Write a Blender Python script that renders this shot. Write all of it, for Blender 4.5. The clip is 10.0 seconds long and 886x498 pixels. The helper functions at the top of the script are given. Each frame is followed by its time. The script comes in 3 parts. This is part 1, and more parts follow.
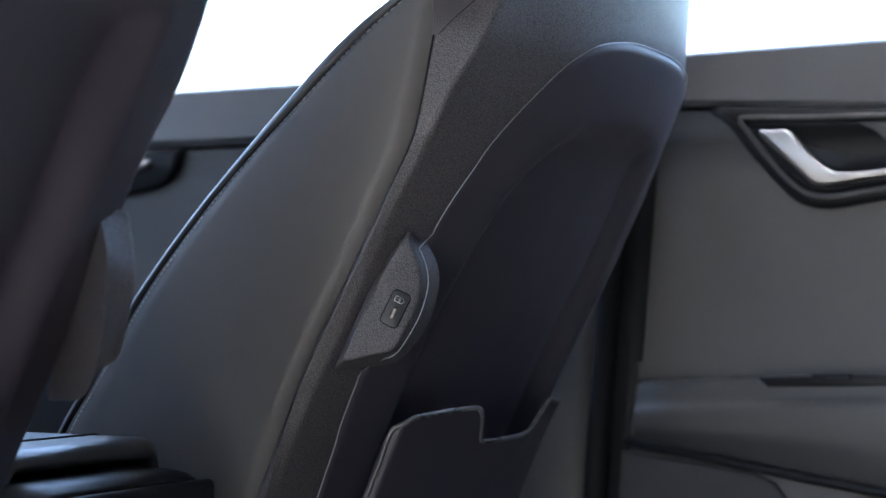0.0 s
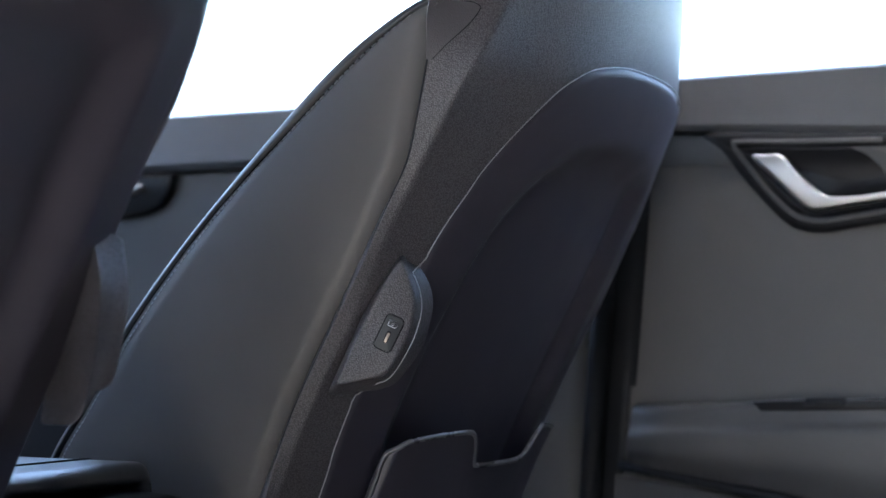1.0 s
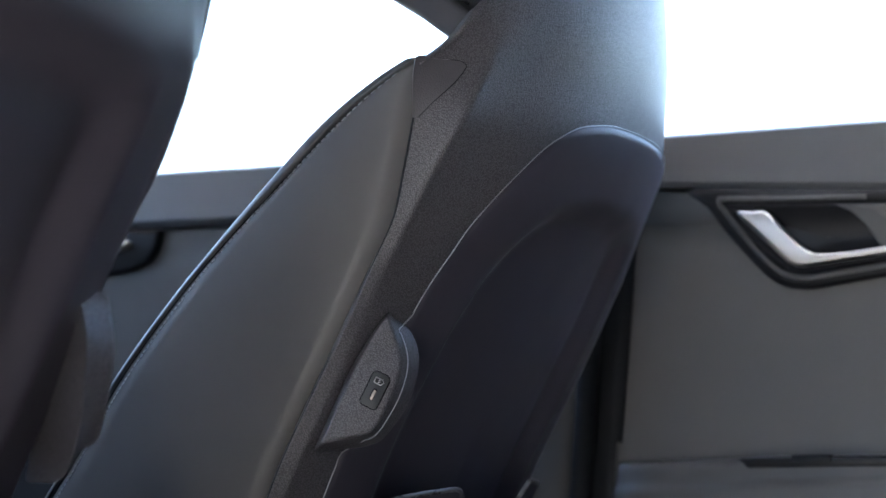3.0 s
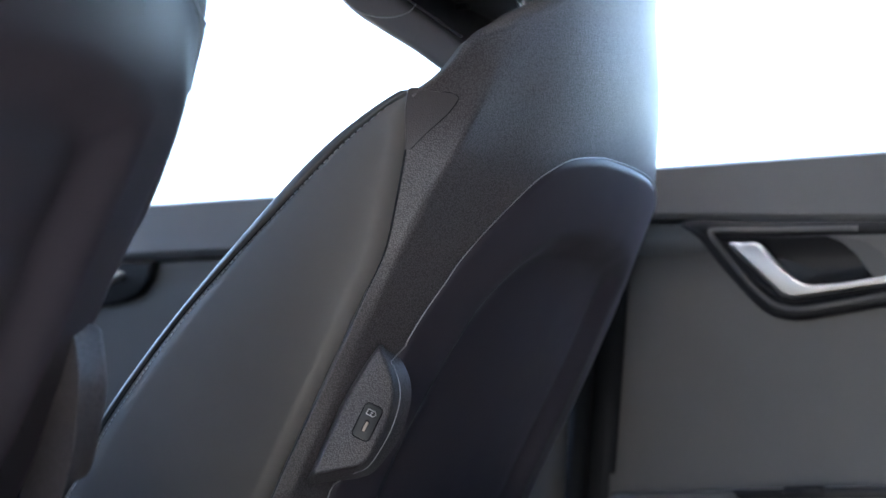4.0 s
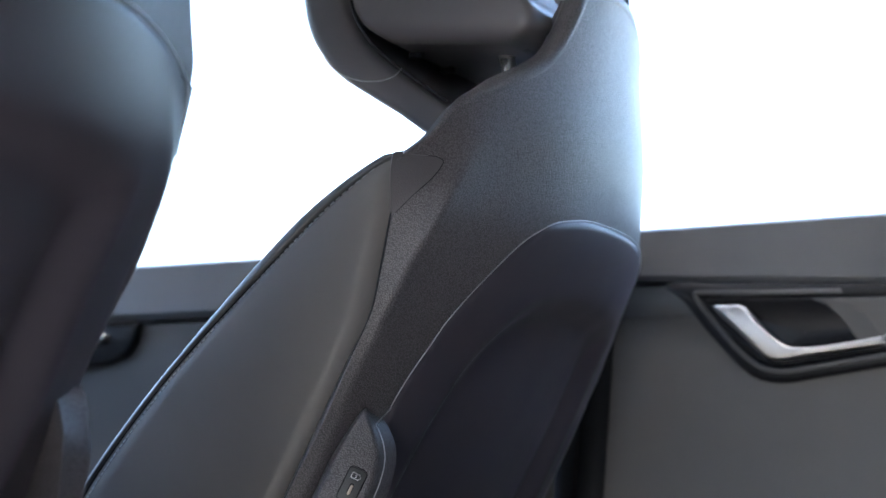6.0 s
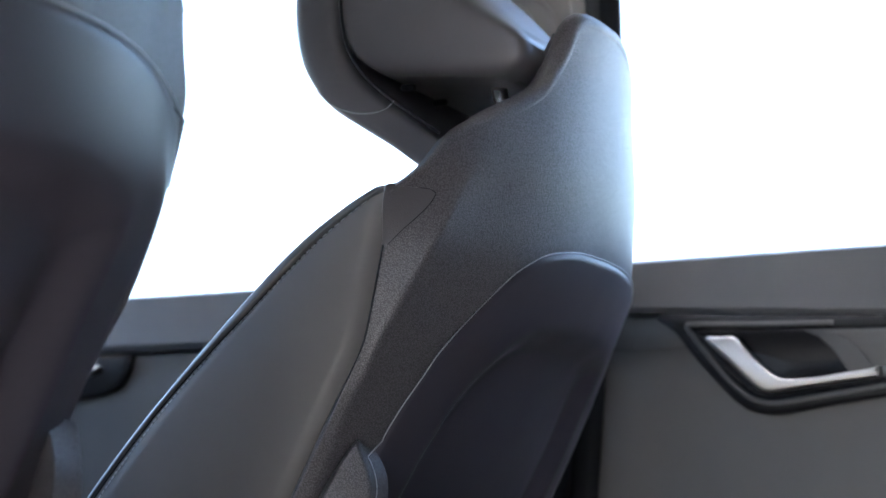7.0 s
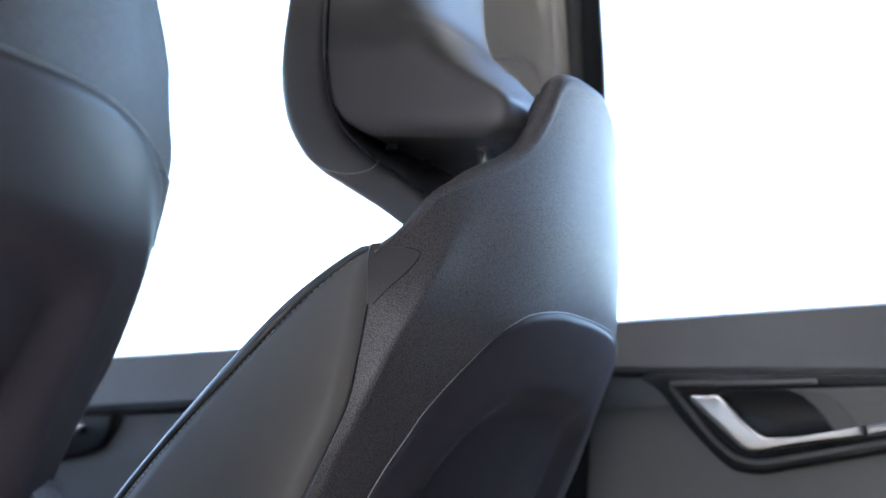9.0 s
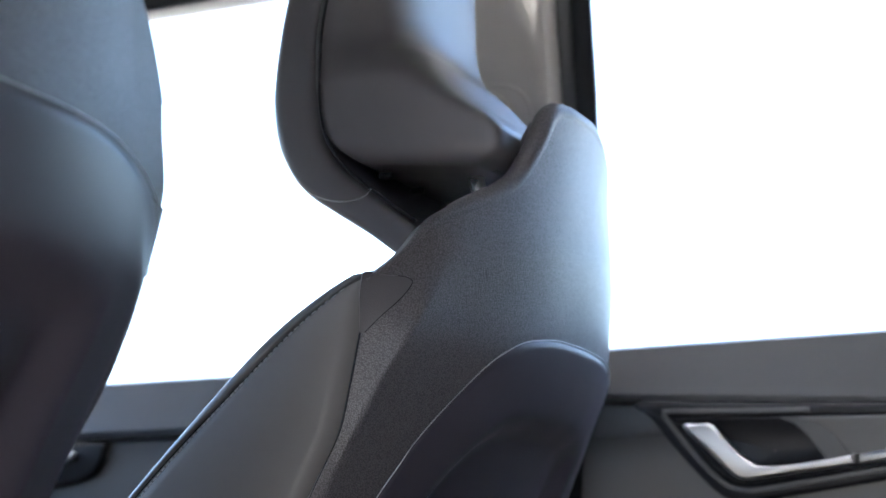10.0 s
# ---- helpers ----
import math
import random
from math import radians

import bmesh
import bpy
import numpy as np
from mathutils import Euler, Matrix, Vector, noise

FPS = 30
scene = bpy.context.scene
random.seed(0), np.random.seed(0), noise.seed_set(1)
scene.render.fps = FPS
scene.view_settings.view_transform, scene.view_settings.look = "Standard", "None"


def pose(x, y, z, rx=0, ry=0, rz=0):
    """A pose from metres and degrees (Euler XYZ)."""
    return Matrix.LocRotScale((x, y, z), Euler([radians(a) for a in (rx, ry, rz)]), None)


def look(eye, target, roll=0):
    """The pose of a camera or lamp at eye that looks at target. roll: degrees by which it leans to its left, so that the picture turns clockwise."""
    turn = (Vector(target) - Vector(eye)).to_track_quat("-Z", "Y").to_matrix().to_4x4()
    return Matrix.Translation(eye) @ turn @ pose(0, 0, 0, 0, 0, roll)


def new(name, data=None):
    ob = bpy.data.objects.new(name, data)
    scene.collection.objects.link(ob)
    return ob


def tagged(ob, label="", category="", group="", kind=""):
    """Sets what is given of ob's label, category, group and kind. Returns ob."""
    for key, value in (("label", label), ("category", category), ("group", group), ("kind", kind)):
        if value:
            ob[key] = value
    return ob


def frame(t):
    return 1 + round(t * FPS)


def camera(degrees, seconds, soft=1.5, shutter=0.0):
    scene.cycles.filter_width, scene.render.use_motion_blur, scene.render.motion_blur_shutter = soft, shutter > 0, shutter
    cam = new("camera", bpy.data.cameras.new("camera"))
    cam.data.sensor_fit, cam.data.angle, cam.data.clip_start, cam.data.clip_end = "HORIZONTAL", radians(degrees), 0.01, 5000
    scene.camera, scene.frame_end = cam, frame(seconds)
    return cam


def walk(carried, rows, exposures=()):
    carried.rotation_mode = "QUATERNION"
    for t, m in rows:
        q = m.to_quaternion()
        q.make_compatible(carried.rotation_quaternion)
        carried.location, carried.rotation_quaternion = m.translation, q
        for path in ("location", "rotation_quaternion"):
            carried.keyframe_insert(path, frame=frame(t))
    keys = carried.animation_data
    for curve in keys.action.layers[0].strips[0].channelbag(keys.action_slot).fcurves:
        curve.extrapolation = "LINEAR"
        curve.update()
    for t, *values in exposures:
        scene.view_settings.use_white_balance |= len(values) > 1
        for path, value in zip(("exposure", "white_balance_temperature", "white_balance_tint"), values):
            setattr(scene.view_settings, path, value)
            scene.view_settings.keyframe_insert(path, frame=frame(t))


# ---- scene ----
cam = camera(28.0, 10.0)
cam.data.dof.use_dof = True
cam.data.dof.focus_distance = 1.30
cam.data.dof.aperture_fstop = 6.5
EYE = (0.0, -1.0, 0.97)
DRIFT = (0.0066, -0.0074, 0.0033)
# seconds, yaw to the left, pitch up, roll
ROWS = [
    (0.0, 27.169, 2.024, 0.12), (0.5, 27.080, 2.384, 0.12), (1.0, 26.983, 2.780, 0.11),
    (1.5, 26.884, 3.199, 0.11), (2.0, 26.784, 3.638, 0.10), (2.5, 26.683, 4.096, 0.09),
    (3.25, 26.525, 4.810, 0.08), (4.0, 26.358, 5.541, 0.07), (4.5, 26.250, 6.033, 0.06),
    (5.0, 26.138, 6.528, 0.05), (5.5, 26.025, 7.022, 0.05), (6.25, 25.855, 7.755, 0.04),
    (7.0, 25.684, 8.486, 0.03), (7.5, 25.570, 8.961, 0.02), (8.0, 25.456, 9.427, 0.02),
    (8.5, 25.342, 9.884, 0.01), (9.0, 25.228, 10.330, 0.0), (9.5, 25.115, 10.768, 0.0),
    (10.0, 25.000, 11.195, 0.0),
]
walk(cam, [(t, pose(*(e + d * (t - 5) / 5 for e, d in zip(EYE, DRIFT)), 90 + pitch, 0, yaw) @ pose(0, 0, 0, 0, 0, roll))
           for t, yaw, pitch, roll in ROWS], exposures=[(0.0, 3.7, 5850, 7), (10.0, 3.7, 5850, 7)])

# ---- light ----
world = bpy.data.worlds.new("sky")
scene.world = world
world.use_nodes = True
wn = world.node_tree.nodes
sky = wn.new("ShaderNodeTexSky")
sky.sky_type, sky.sun_disc = "NISHITA", False
sky.dust_density = 4.0
sky.sun_elevation, sky.sun_rotation = radians(75), radians(157)
wn["Background"].inputs["Strength"].default_value = 0.15
world.node_tree.links.new(sky.outputs["Color"], wn["Background"].inputs["Color"])
sun = new("sun", bpy.data.lights.new("sun", "SUN"))
sun.data.energy, sun.data.angle, sun.data.color = 5.0, radians(3), (1.0, 0.93, 0.84)
sun.matrix_world = look((0.4, -2.4, 11.0), (-0.6, 0.0, 1.0))


# ---- materials ----
def material(name, colour, rough=0.5, metal=0.0, grain=0.0, grain_size=0.001, mottle=0.06, mottle_size=0.05, spec=0.5, weave=False):
    m = bpy.data.materials.new(name)
    m.use_nodes = True
    nt = m.node_tree
    n, lk = nt.nodes, nt.links
    b = n["Principled BSDF"]
    b.inputs["Roughness"].default_value = rough
    b.inputs["Metallic"].default_value = metal
    b.inputs["Specular IOR Level"].default_value = spec
    geo = n.new("ShaderNodeNewGeometry")
    big = n.new("ShaderNodeTexNoise")
    big.inputs["Scale"].default_value = 1 / mottle_size
    big.inputs["Detail"].default_value = 5
    lk.new(geo.outputs["Position"], big.inputs["Vector"])
    ramp = n.new("ShaderNodeMix")
    ramp.data_type = "RGBA"
    ramp.inputs["A"].default_value = (*[c * (1 - 2 * mottle) for c in colour], 1)
    ramp.inputs["B"].default_value = (*[min(1, c * (1 + 2 * mottle)) for c in colour], 1)
    lk.new(big.outputs["Fac"], ramp.inputs["Factor"])
    lk.new(ramp.outputs["Result"], b.inputs["Base Color"])
    rr = n.new("ShaderNodeMapRange")
    rr.inputs["To Min"].default_value = max(0.02, rough - 0.07)
    rr.inputs["To Max"].default_value = min(1, rough + 0.07)
    lk.new(big.outputs["Fac"], rr.inputs["Value"])
    lk.new(rr.outputs["Result"], b.inputs["Roughness"])
    if grain:
        fine = n.new("ShaderNodeTexVoronoi") if not weave else n.new("ShaderNodeTexNoise")
        fine.inputs["Scale"].default_value = 1 / grain_size
        warp = n.new("ShaderNodeTexNoise")
        warp.inputs["Scale"].default_value = 0.6 / grain_size
        add = n.new("ShaderNodeMixRGB")
        add.blend_type = "ADD"
        add.inputs["Fac"].default_value = grain_size * 0.25
        lk.new(geo.outputs["Position"], warp.inputs["Vector"])
        lk.new(geo.outputs["Position"], add.inputs["Color1"])
        lk.new(warp.outputs["Color"], add.inputs["Color2"])
        lk.new(add.outputs["Color"], fine.inputs["Vector"])
        bump = n.new("ShaderNodeBump")
        bump.inputs["Strength"].default_value = min(1, grain)
        bump.inputs["Distance"].default_value = grain_size * 0.22
        lk.new(fine.outputs[0], bump.inputs["Height"])
        lk.new(bump.outputs["Normal"], b.inputs["Normal"])
        if grain > 0.9 and not weave:
            # Cavity shade between the grain's pebbles, painted into the base colour.
            pit_shade = n.new("ShaderNodeMapRange")
            pit_shade.inputs["From Max"].default_value = 0.7
            pit_shade.inputs["To Min"].default_value = 1.4
            pit_shade.inputs["To Max"].default_value = 0.4
            lk.new(fine.outputs[0], pit_shade.inputs["Value"])
            mul = n.new("ShaderNodeMixRGB")
            mul.blend_type = "MULTIPLY"
            mul.inputs["Fac"].default_value = 1.0
            lk.new(ramp.outputs["Result"], mul.inputs["Color1"])
            lk.new(pit_shade.outputs["Result"], mul.inputs["Color2"])
            lk.new(mul.outputs["Color"], b.inputs["Base Color"])
    return m


M_GRAIN = material("grained_plastic", (0.112, 0.104, 0.112), 0.44, grain=1.0, grain_size=0.0011, spec=0.75)
M_LEATHER = material("smooth_leatherette", (0.130, 0.126, 0.123), 0.48, grain=0.12, grain_size=0.0009, mottle=0.05)
M_ROLL = material("bolster_leatherette", (0.062, 0.066, 0.072), 0.34, grain=0.2, grain_size=0.0009, spec=0.7)
M_PANEL = material("back_panel_plastic", (0.047, 0.042, 0.055), 0.40, grain=0.25, grain_size=0.0008)
M_DARK = material("black_plastic", (0.010, 0.010, 0.012), 0.42, spec=0.22, grain=0.2, grain_size=0.001)
M_FLAP = material("flap_plastic", (0.080, 0.075, 0.080), 0.42, grain=0.6, grain_size=0.0011, spec=0.7)
# Lighter than the panel: the rim's highlight is put into this colour.
M_EDGE_LIT = material("pocket_edge_lit", (0.115, 0.115, 0.12), 0.28, spec=0.8)
M_SOCKET = material("socket_plastic", (0.045, 0.045, 0.047), 0.45, grain=0.3, grain_size=0.0008)
M_CHROME = material("bright_chrome", (0.85, 0.85, 0.84), 0.30, metal=1.0, mottle=0.02)
M_LINE = material("silver_line", (0.48, 0.48, 0.49), 0.38, metal=0.8, mottle=0.02)
M_TRIM = material("silver_trim", (0.44, 0.42, 0.40), 0.36, metal=0.95, mottle=0.02)
M_HEAD = material("headrest_leatherette", (0.092, 0.085, 0.089), 0.40, grain=0.15, grain_size=0.0009)
M_DOOR = material("door_panel_grey", (0.093, 0.089, 0.086), 0.62, grain=0.3, grain_size=0.0012)
M_DOOR_TOP = material("door_upper_trim", (0.064, 0.064, 0.066), 0.5, grain=0.3, grain_size=0.0012)
M_ARM = material("door_armrest_grey", (0.062, 0.061, 0.061), 0.5, grain=0.25, grain_size=0.001)
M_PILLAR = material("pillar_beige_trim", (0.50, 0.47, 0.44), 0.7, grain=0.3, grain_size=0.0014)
M_LOW = material("pillar_grey_trim", (0.21, 0.205, 0.20), 0.6, grain=0.3, grain_size=0.0012)
M_SEAL = material("rubber_seal", (0.009, 0.010, 0.013), 0.55, mottle=0.1, spec=0.25)
M_CLOTH = material("roof_lining", (0.24, 0.235, 0.225), 0.95, grain=0.5, grain_size=0.0015, weave=True)
M_CARPET = material("carpet", (0.03, 0.03, 0.03), 0.95, grain=1.0, grain_size=0.003, weave=True)
M_SPEAKER = material("door_pocket_cloth", (0.06, 0.058, 0.058), 0.9, grain=0.8, grain_size=0.002, weave=True)
M_THREAD = material("grey_thread", (0.42, 0.43, 0.44), 0.7, mottle=0.1)
M_BRASS = material("contact_metal", (0.48, 0.40, 0.32), 0.35, metal=1.0)
M_WHITE = material("printed_white", (0.7, 0.7, 0.7), 0.6, mottle=0.02)
# Only for the added wall that holds outside light back.
M_SHADE_WALL = material("shade_wall_dark", (0.040, 0.039, 0.038), 0.9, grain=0.4, grain_size=0.006, mottle_size=0.5, mottle=0.1)
M_GROUND = material("concrete_ground", (0.42, 0.39, 0.355), 0.9, grain=0.5, grain_size=0.01, mottle_size=0.8, mottle=0.1)


def glass_material():
    m = bpy.data.materials.new("window_glass")
    m.use_nodes = True
    b = m.node_tree.nodes["Principled BSDF"]
    b.inputs["Base Color"].default_value = (0.97, 0.99, 0.98, 1)
    b.inputs["Roughness"].default_value = 0.0
    b.inputs["Transmission Weight"].default_value = 1.0
    b.inputs["IOR"].default_value = 1.02
    return m


M_GLASS = glass_material()


# ---- mesh tools ----
def lerp_keys(z, keys):
    """Monotone cubic curve through (place, value) keys, straight beyond the ends."""
    zs, vs = [k[0] for k in keys], [k[1] for k in keys]
    if z <= zs[0]:
        return vs[0] + (vs[1] - vs[0]) / (zs[1] - zs[0]) * (z - zs[0])
    if z >= zs[-1]:
        return vs[-1] + (vs[-1] - vs[-2]) / (zs[-1] - zs[-2]) * (z - zs[-1])
    i = max(j for j in range(len(zs) - 1) if zs[j] <= z)
    h = zs[i + 1] - zs[i]
    u = (z - zs[i]) / h

    def slope(j):
        if j == 0:
            return (vs[1] - vs[0]) / (zs[1] - zs[0])
        if j == len(zs) - 1:
            return (vs[-1] - vs[-2]) / (zs[-1] - zs[-2])
        a, b = (vs[j] - vs[j - 1]) / (zs[j] - zs[j - 1]), (vs[j + 1] - vs[j]) / (zs[j + 1] - zs[j])
        return 0 if a * b <= 0 else 2 * a * b / (a + b)

    m0, m1 = slope(i) * h, slope(i + 1) * h
    return vs[i] * (2 * u**3 - 3 * u**2 + 1) + m0 * (u**3 - 2 * u**2 + u) + vs[i + 1] * (3 * u**2 - 2 * u**3) + m1 * (u**3 - u**2)


def step(a, b, x):
    u = min(1, max(0, (x - a) / (b - a)))
    return u * u * (3 - 2 * u)


def spline(pts, n, closed=False):
    """Catmull-Rom curve through points, n steps a span."""
    p = [Vector(q) for q in pts]
    out, m = [], len(p)
    for i in range(m if closed else m - 1):
        if closed:
            a, b, c, d = p[i - 1], p[i], p[(i + 1) % m], p[(i + 2) % m]
        else:
            a, b, c, d = p[max(i - 1, 0)], p[i], p[i + 1], p[min(i + 2, m - 1)]
        for k in range(n):
            u = k / n
            out.append(0.5 * (2 * b + (c - a) * u + (2 * a - 5 * b + 4 * c - d) * u * u + (3 * b - a - 3 * c + d) * u**3))
    if not closed:
        out.append(p[-1])
    return out


FLIP = [False, 0.0]


def part(name, bm, mat, parent=None, label="", smooth=True, sharp=None):
    """Links a bmesh, built in world metres, as one mesh object, under a thing or a part."""
    me = bpy.data.meshes.new(name)
    if FLIP[0]:
        for v in bm.verts:
            v.co = Vector((v.co.x + FLIP[1], -v.co.y, v.co.z))
    bmesh.ops.recalc_face_normals(bm, faces=bm.faces)
    top = parent
    while top is not None and top.parent is not None:
        top = top.parent
    if top is not None:
        bmesh.ops.translate(bm, verts=bm.verts, vec=-top.location)
    for f in bm.faces:
        f.smooth = smooth
    if sharp is not None:
        for e in bm.edges:
            if len(e.link_faces) == 2 and e.calc_face_angle(0) > radians(sharp):
                e.smooth = False
    bm.to_mesh(me)
    bm.free()
    me.materials.append(mat)
    ob = new(name, me)
    if parent is not None:
        ob.parent = parent
    if label:
        ob["label"] = label
    return ob


def thing(name, at, label, category, group="", kind=""):
    ob = new(name)
    ob.empty_display_size = 0.05
    ob.location = at
    return tagged(ob, label, category, group, kind)


def sheet(fn, us, vs, thick, bm=None):
    """A skin fn(u, v) over the grid us x vs, made solid by thick(point, normal side) inwards."""
    bm = bm or bmesh.new()
    P = [[Vector(fn(u, v)) for v in vs] for u in us]
    nu, nv = len(us), len(vs)
    outer = [[bm.verts.new(P[i][j]) for j in range(nv)] for i in range(nu)]
    inner = []
    for i in range(nu):
        row = []
        for j in range(nv):
            a, b = P[min(i + 1, nu - 1)][j] - P[max(i - 1, 0)][j], P[i][min(j + 1, nv - 1)] - P[i][max(j - 1, 0)]
            n = a.cross(b)
            n = n.normalized() if n.length > 1e-12 else Vector((0, 0, 1))
            row.append(bm.verts.new(P[i][j] + n * thick))
        inner.append(row)
    for i in range(nu - 1):
        for j in range(nv - 1):
            bm.faces.new((outer[i][j], outer[i + 1][j], outer[i + 1][j + 1], outer[i][j + 1]))
            bm.faces.new((inner[i][j], inner[i][j + 1], inner[i + 1][j + 1], inner[i + 1][j]))
    for i in range(nu - 1):
        for j in (0, nv - 1):
            bm.faces.new((outer[i][j], inner[i][j], inner[i + 1][j], outer[i + 1][j]))
    for j in range(nv - 1):
        for i in (0, nu - 1):
            bm.faces.new((outer[i][j], outer[i][j + 1], inner[i][j + 1], inner[i][j]))
    return bm


def loft(rings, caps=True, bm=None):
    """Joins closed rings of equal length."""
    bm = bm or bmesh.new()
    vr = [[bm.verts.new(p) for p in ring] for ring in rings]
    n = len(vr[0])
    for a, b in zip(vr, vr[1:]):
        for k in range(n):
            bm.faces.new((a[k], a[(k + 1) % n], b[(k + 1) % n], b[k]))
    if caps:
        bm.faces.new(vr[0][::-1])
        bm.faces.new(vr[-1])
    return bm


def tube(path, r, sides=8, bm=None, flat=1.0, up=(0, 0, 1)):
    """A round bar along a path, flattened along `up` by flat."""
    rings = []
    p = [Vector(q) for q in path]
    for i, q in enumerate(p):
        d = (p[min(i + 1, len(p) - 1)] - p[max(i - 1, 0)]).normalized()
        s = d.cross(Vector(up))
        s = s.normalized() if s.length > 1e-6 else Vector((1, 0, 0))
        t = s.cross(d)
        ri = r[i] if isinstance(r, list) else r
        rings.append([q + ri * (math.cos(a) * s + flat * math.sin(a) * t) for a in (math.tau * k / sides for k in range(sides))])
    return loft(rings, bm=bm)


def plate(poly, y0, y1, bevel=0.002, seg=2, bm=None):
    """A slab with the outline poly in (x, z), from y0 (seen side) to y1, its seen rim rounded."""
    b2 = bmesh.new()
    front = [b2.verts.new((x, y0, z)) for x, z in poly]
    rear = [b2.verts.new((x, y1, z)) for x, z in poly]
    n = len(poly)
    f0 = b2.faces.new(front)
    b2.faces.new(rear[::-1])
    for k in range(n):
        b2.faces.new((front[k], rear[k], rear[(k + 1) % n], front[(k + 1) % n]))
    bmesh.ops.recalc_face_normals(b2, faces=b2.faces)
    if bevel:
        bmesh.ops.bevel(b2, geom=list(f0.edges), offset=bevel, segments=seg, profile=0.5, affect="EDGES")
    if bm is None:
        return b2
    me = bpy.data.meshes.new("tmp")
    b2.to_mesh(me)
    b2.free()
    bm.from_mesh(me)
    bpy.data.meshes.remove(me)
    return bm


def block(x0, x1, y0, y1, z0, z1, bevel=0.004, seg=2):
    bm = bmesh.new()
    bmesh.ops.create_cube(bm, size=1)
    for v in bm.verts:
        v.co = Vector(((x0 + x1) / 2 + v.co.x * (x1 - x0), (y0 + y1) / 2 + v.co.y * (y1 - y0), (z0 + z1) / 2 + v.co.z * (z1 - z0)))
    if bevel:
        bmesh.ops.bevel(bm, geom=list(bm.edges), offset=bevel, segments=seg, profile=0.5, affect="EDGES")
    return bm


def fan(n, a, b):
    return [a + (b - a) * k / (n - 1) for k in range(n)]


# ---- setting ----
FLOOR, BELT, ROOF = 0.32, 1.229, 1.66
ground = tagged(part("ground", block(-60, 60, -60, 60, -0.3, 0.0, 0), M_GROUND), "pale concrete ground round the car", "ground", kind="structure")
tagged(part("floor", block(-2.2, 1.1, -0.74, 0.74, 0.22, FLOOR, 0.01), M_CARPET), "dark carpeted floor of the car", "floor", kind="structure")
# Lining carried forward past its header to hold back windscreen light.
tagged(part("ceiling", block(-1.95, 1.2, -0.73, 0.62, ROOF, ROOF + 0.05, 0.02), M_CLOTH), "light beige cloth roof lining", "ceiling", kind="structure")
# Unseen wall added to keep outside light off the near seat's back.
tagged(part("wall_shade_side", block(0.17, 0.6, -4.5, -0.78, 0.0, 2.6, 0), M_SHADE_WALL), "added dark wall, unseen, that shades the near seat", "wall", kind="structure")
# Unseen; raised across the windscreen opening to darken the front of the cabin.
tagged(part("wall_shade_front", block(-2.25, -2.2, -0.74, 0.74, 0.22, 1.42, 0.01), M_DARK), "added dark wall, unseen, closing off most of the windscreen's light", "wall", kind="structure")
# Unseen quarter side, kept dark so rear-facing skins stay in shade.
tagged(part("wall_shade_quarter", block(0.22, 1.1, -0.76, -0.70, 0.22, 1.67, 0.02), M_DARK), "unseen rear quarter side, added dark to hold back light", "wall", kind="structure")
# Unseen pillar set far forward to trim the window's light and sheen.
tagged(part("wall_shade_pillar", block(-0.14, 1.1, 0.66, 0.76, 1.20, 1.68, 0.02), M_DARK), "unseen rear roof pillar, brought forward to block window light", "wall", kind="structure")
# Near pillar stretched over the front window to cut light; unseen.
tagged(part("wall_shade_near", block(-2.2, -0.57, -0.79, -0.735, 1.18, 1.68, 0.02), M_PILLAR), "unseen near pillar, stretched across the front window to block light", "wall", kind="structure")
# Unseen; fills the rear window as well, so no light enters from behind.
tagged(part("wall_rear", block(0.60, 1.15, -0.74, 0.66, 0.22, 1.655, 0.02), M_CARPET), "added dark wall, unseen, shutting light out of the cabin's rear", "wall", kind="structure")

def door_section(z):
    """How far out the inner skin of a door lies at height z."""
    return lerp_keys(z, [(0.30, 0.712), (0.80, 0.715), (1.00, 0.722), (1.155, 0.724), (1.170, 0.724)])


def slant(x, z):
    return x + 0.078 * (z - 1.10) * max(0, 1 - (x + 0.655) / 0.12)


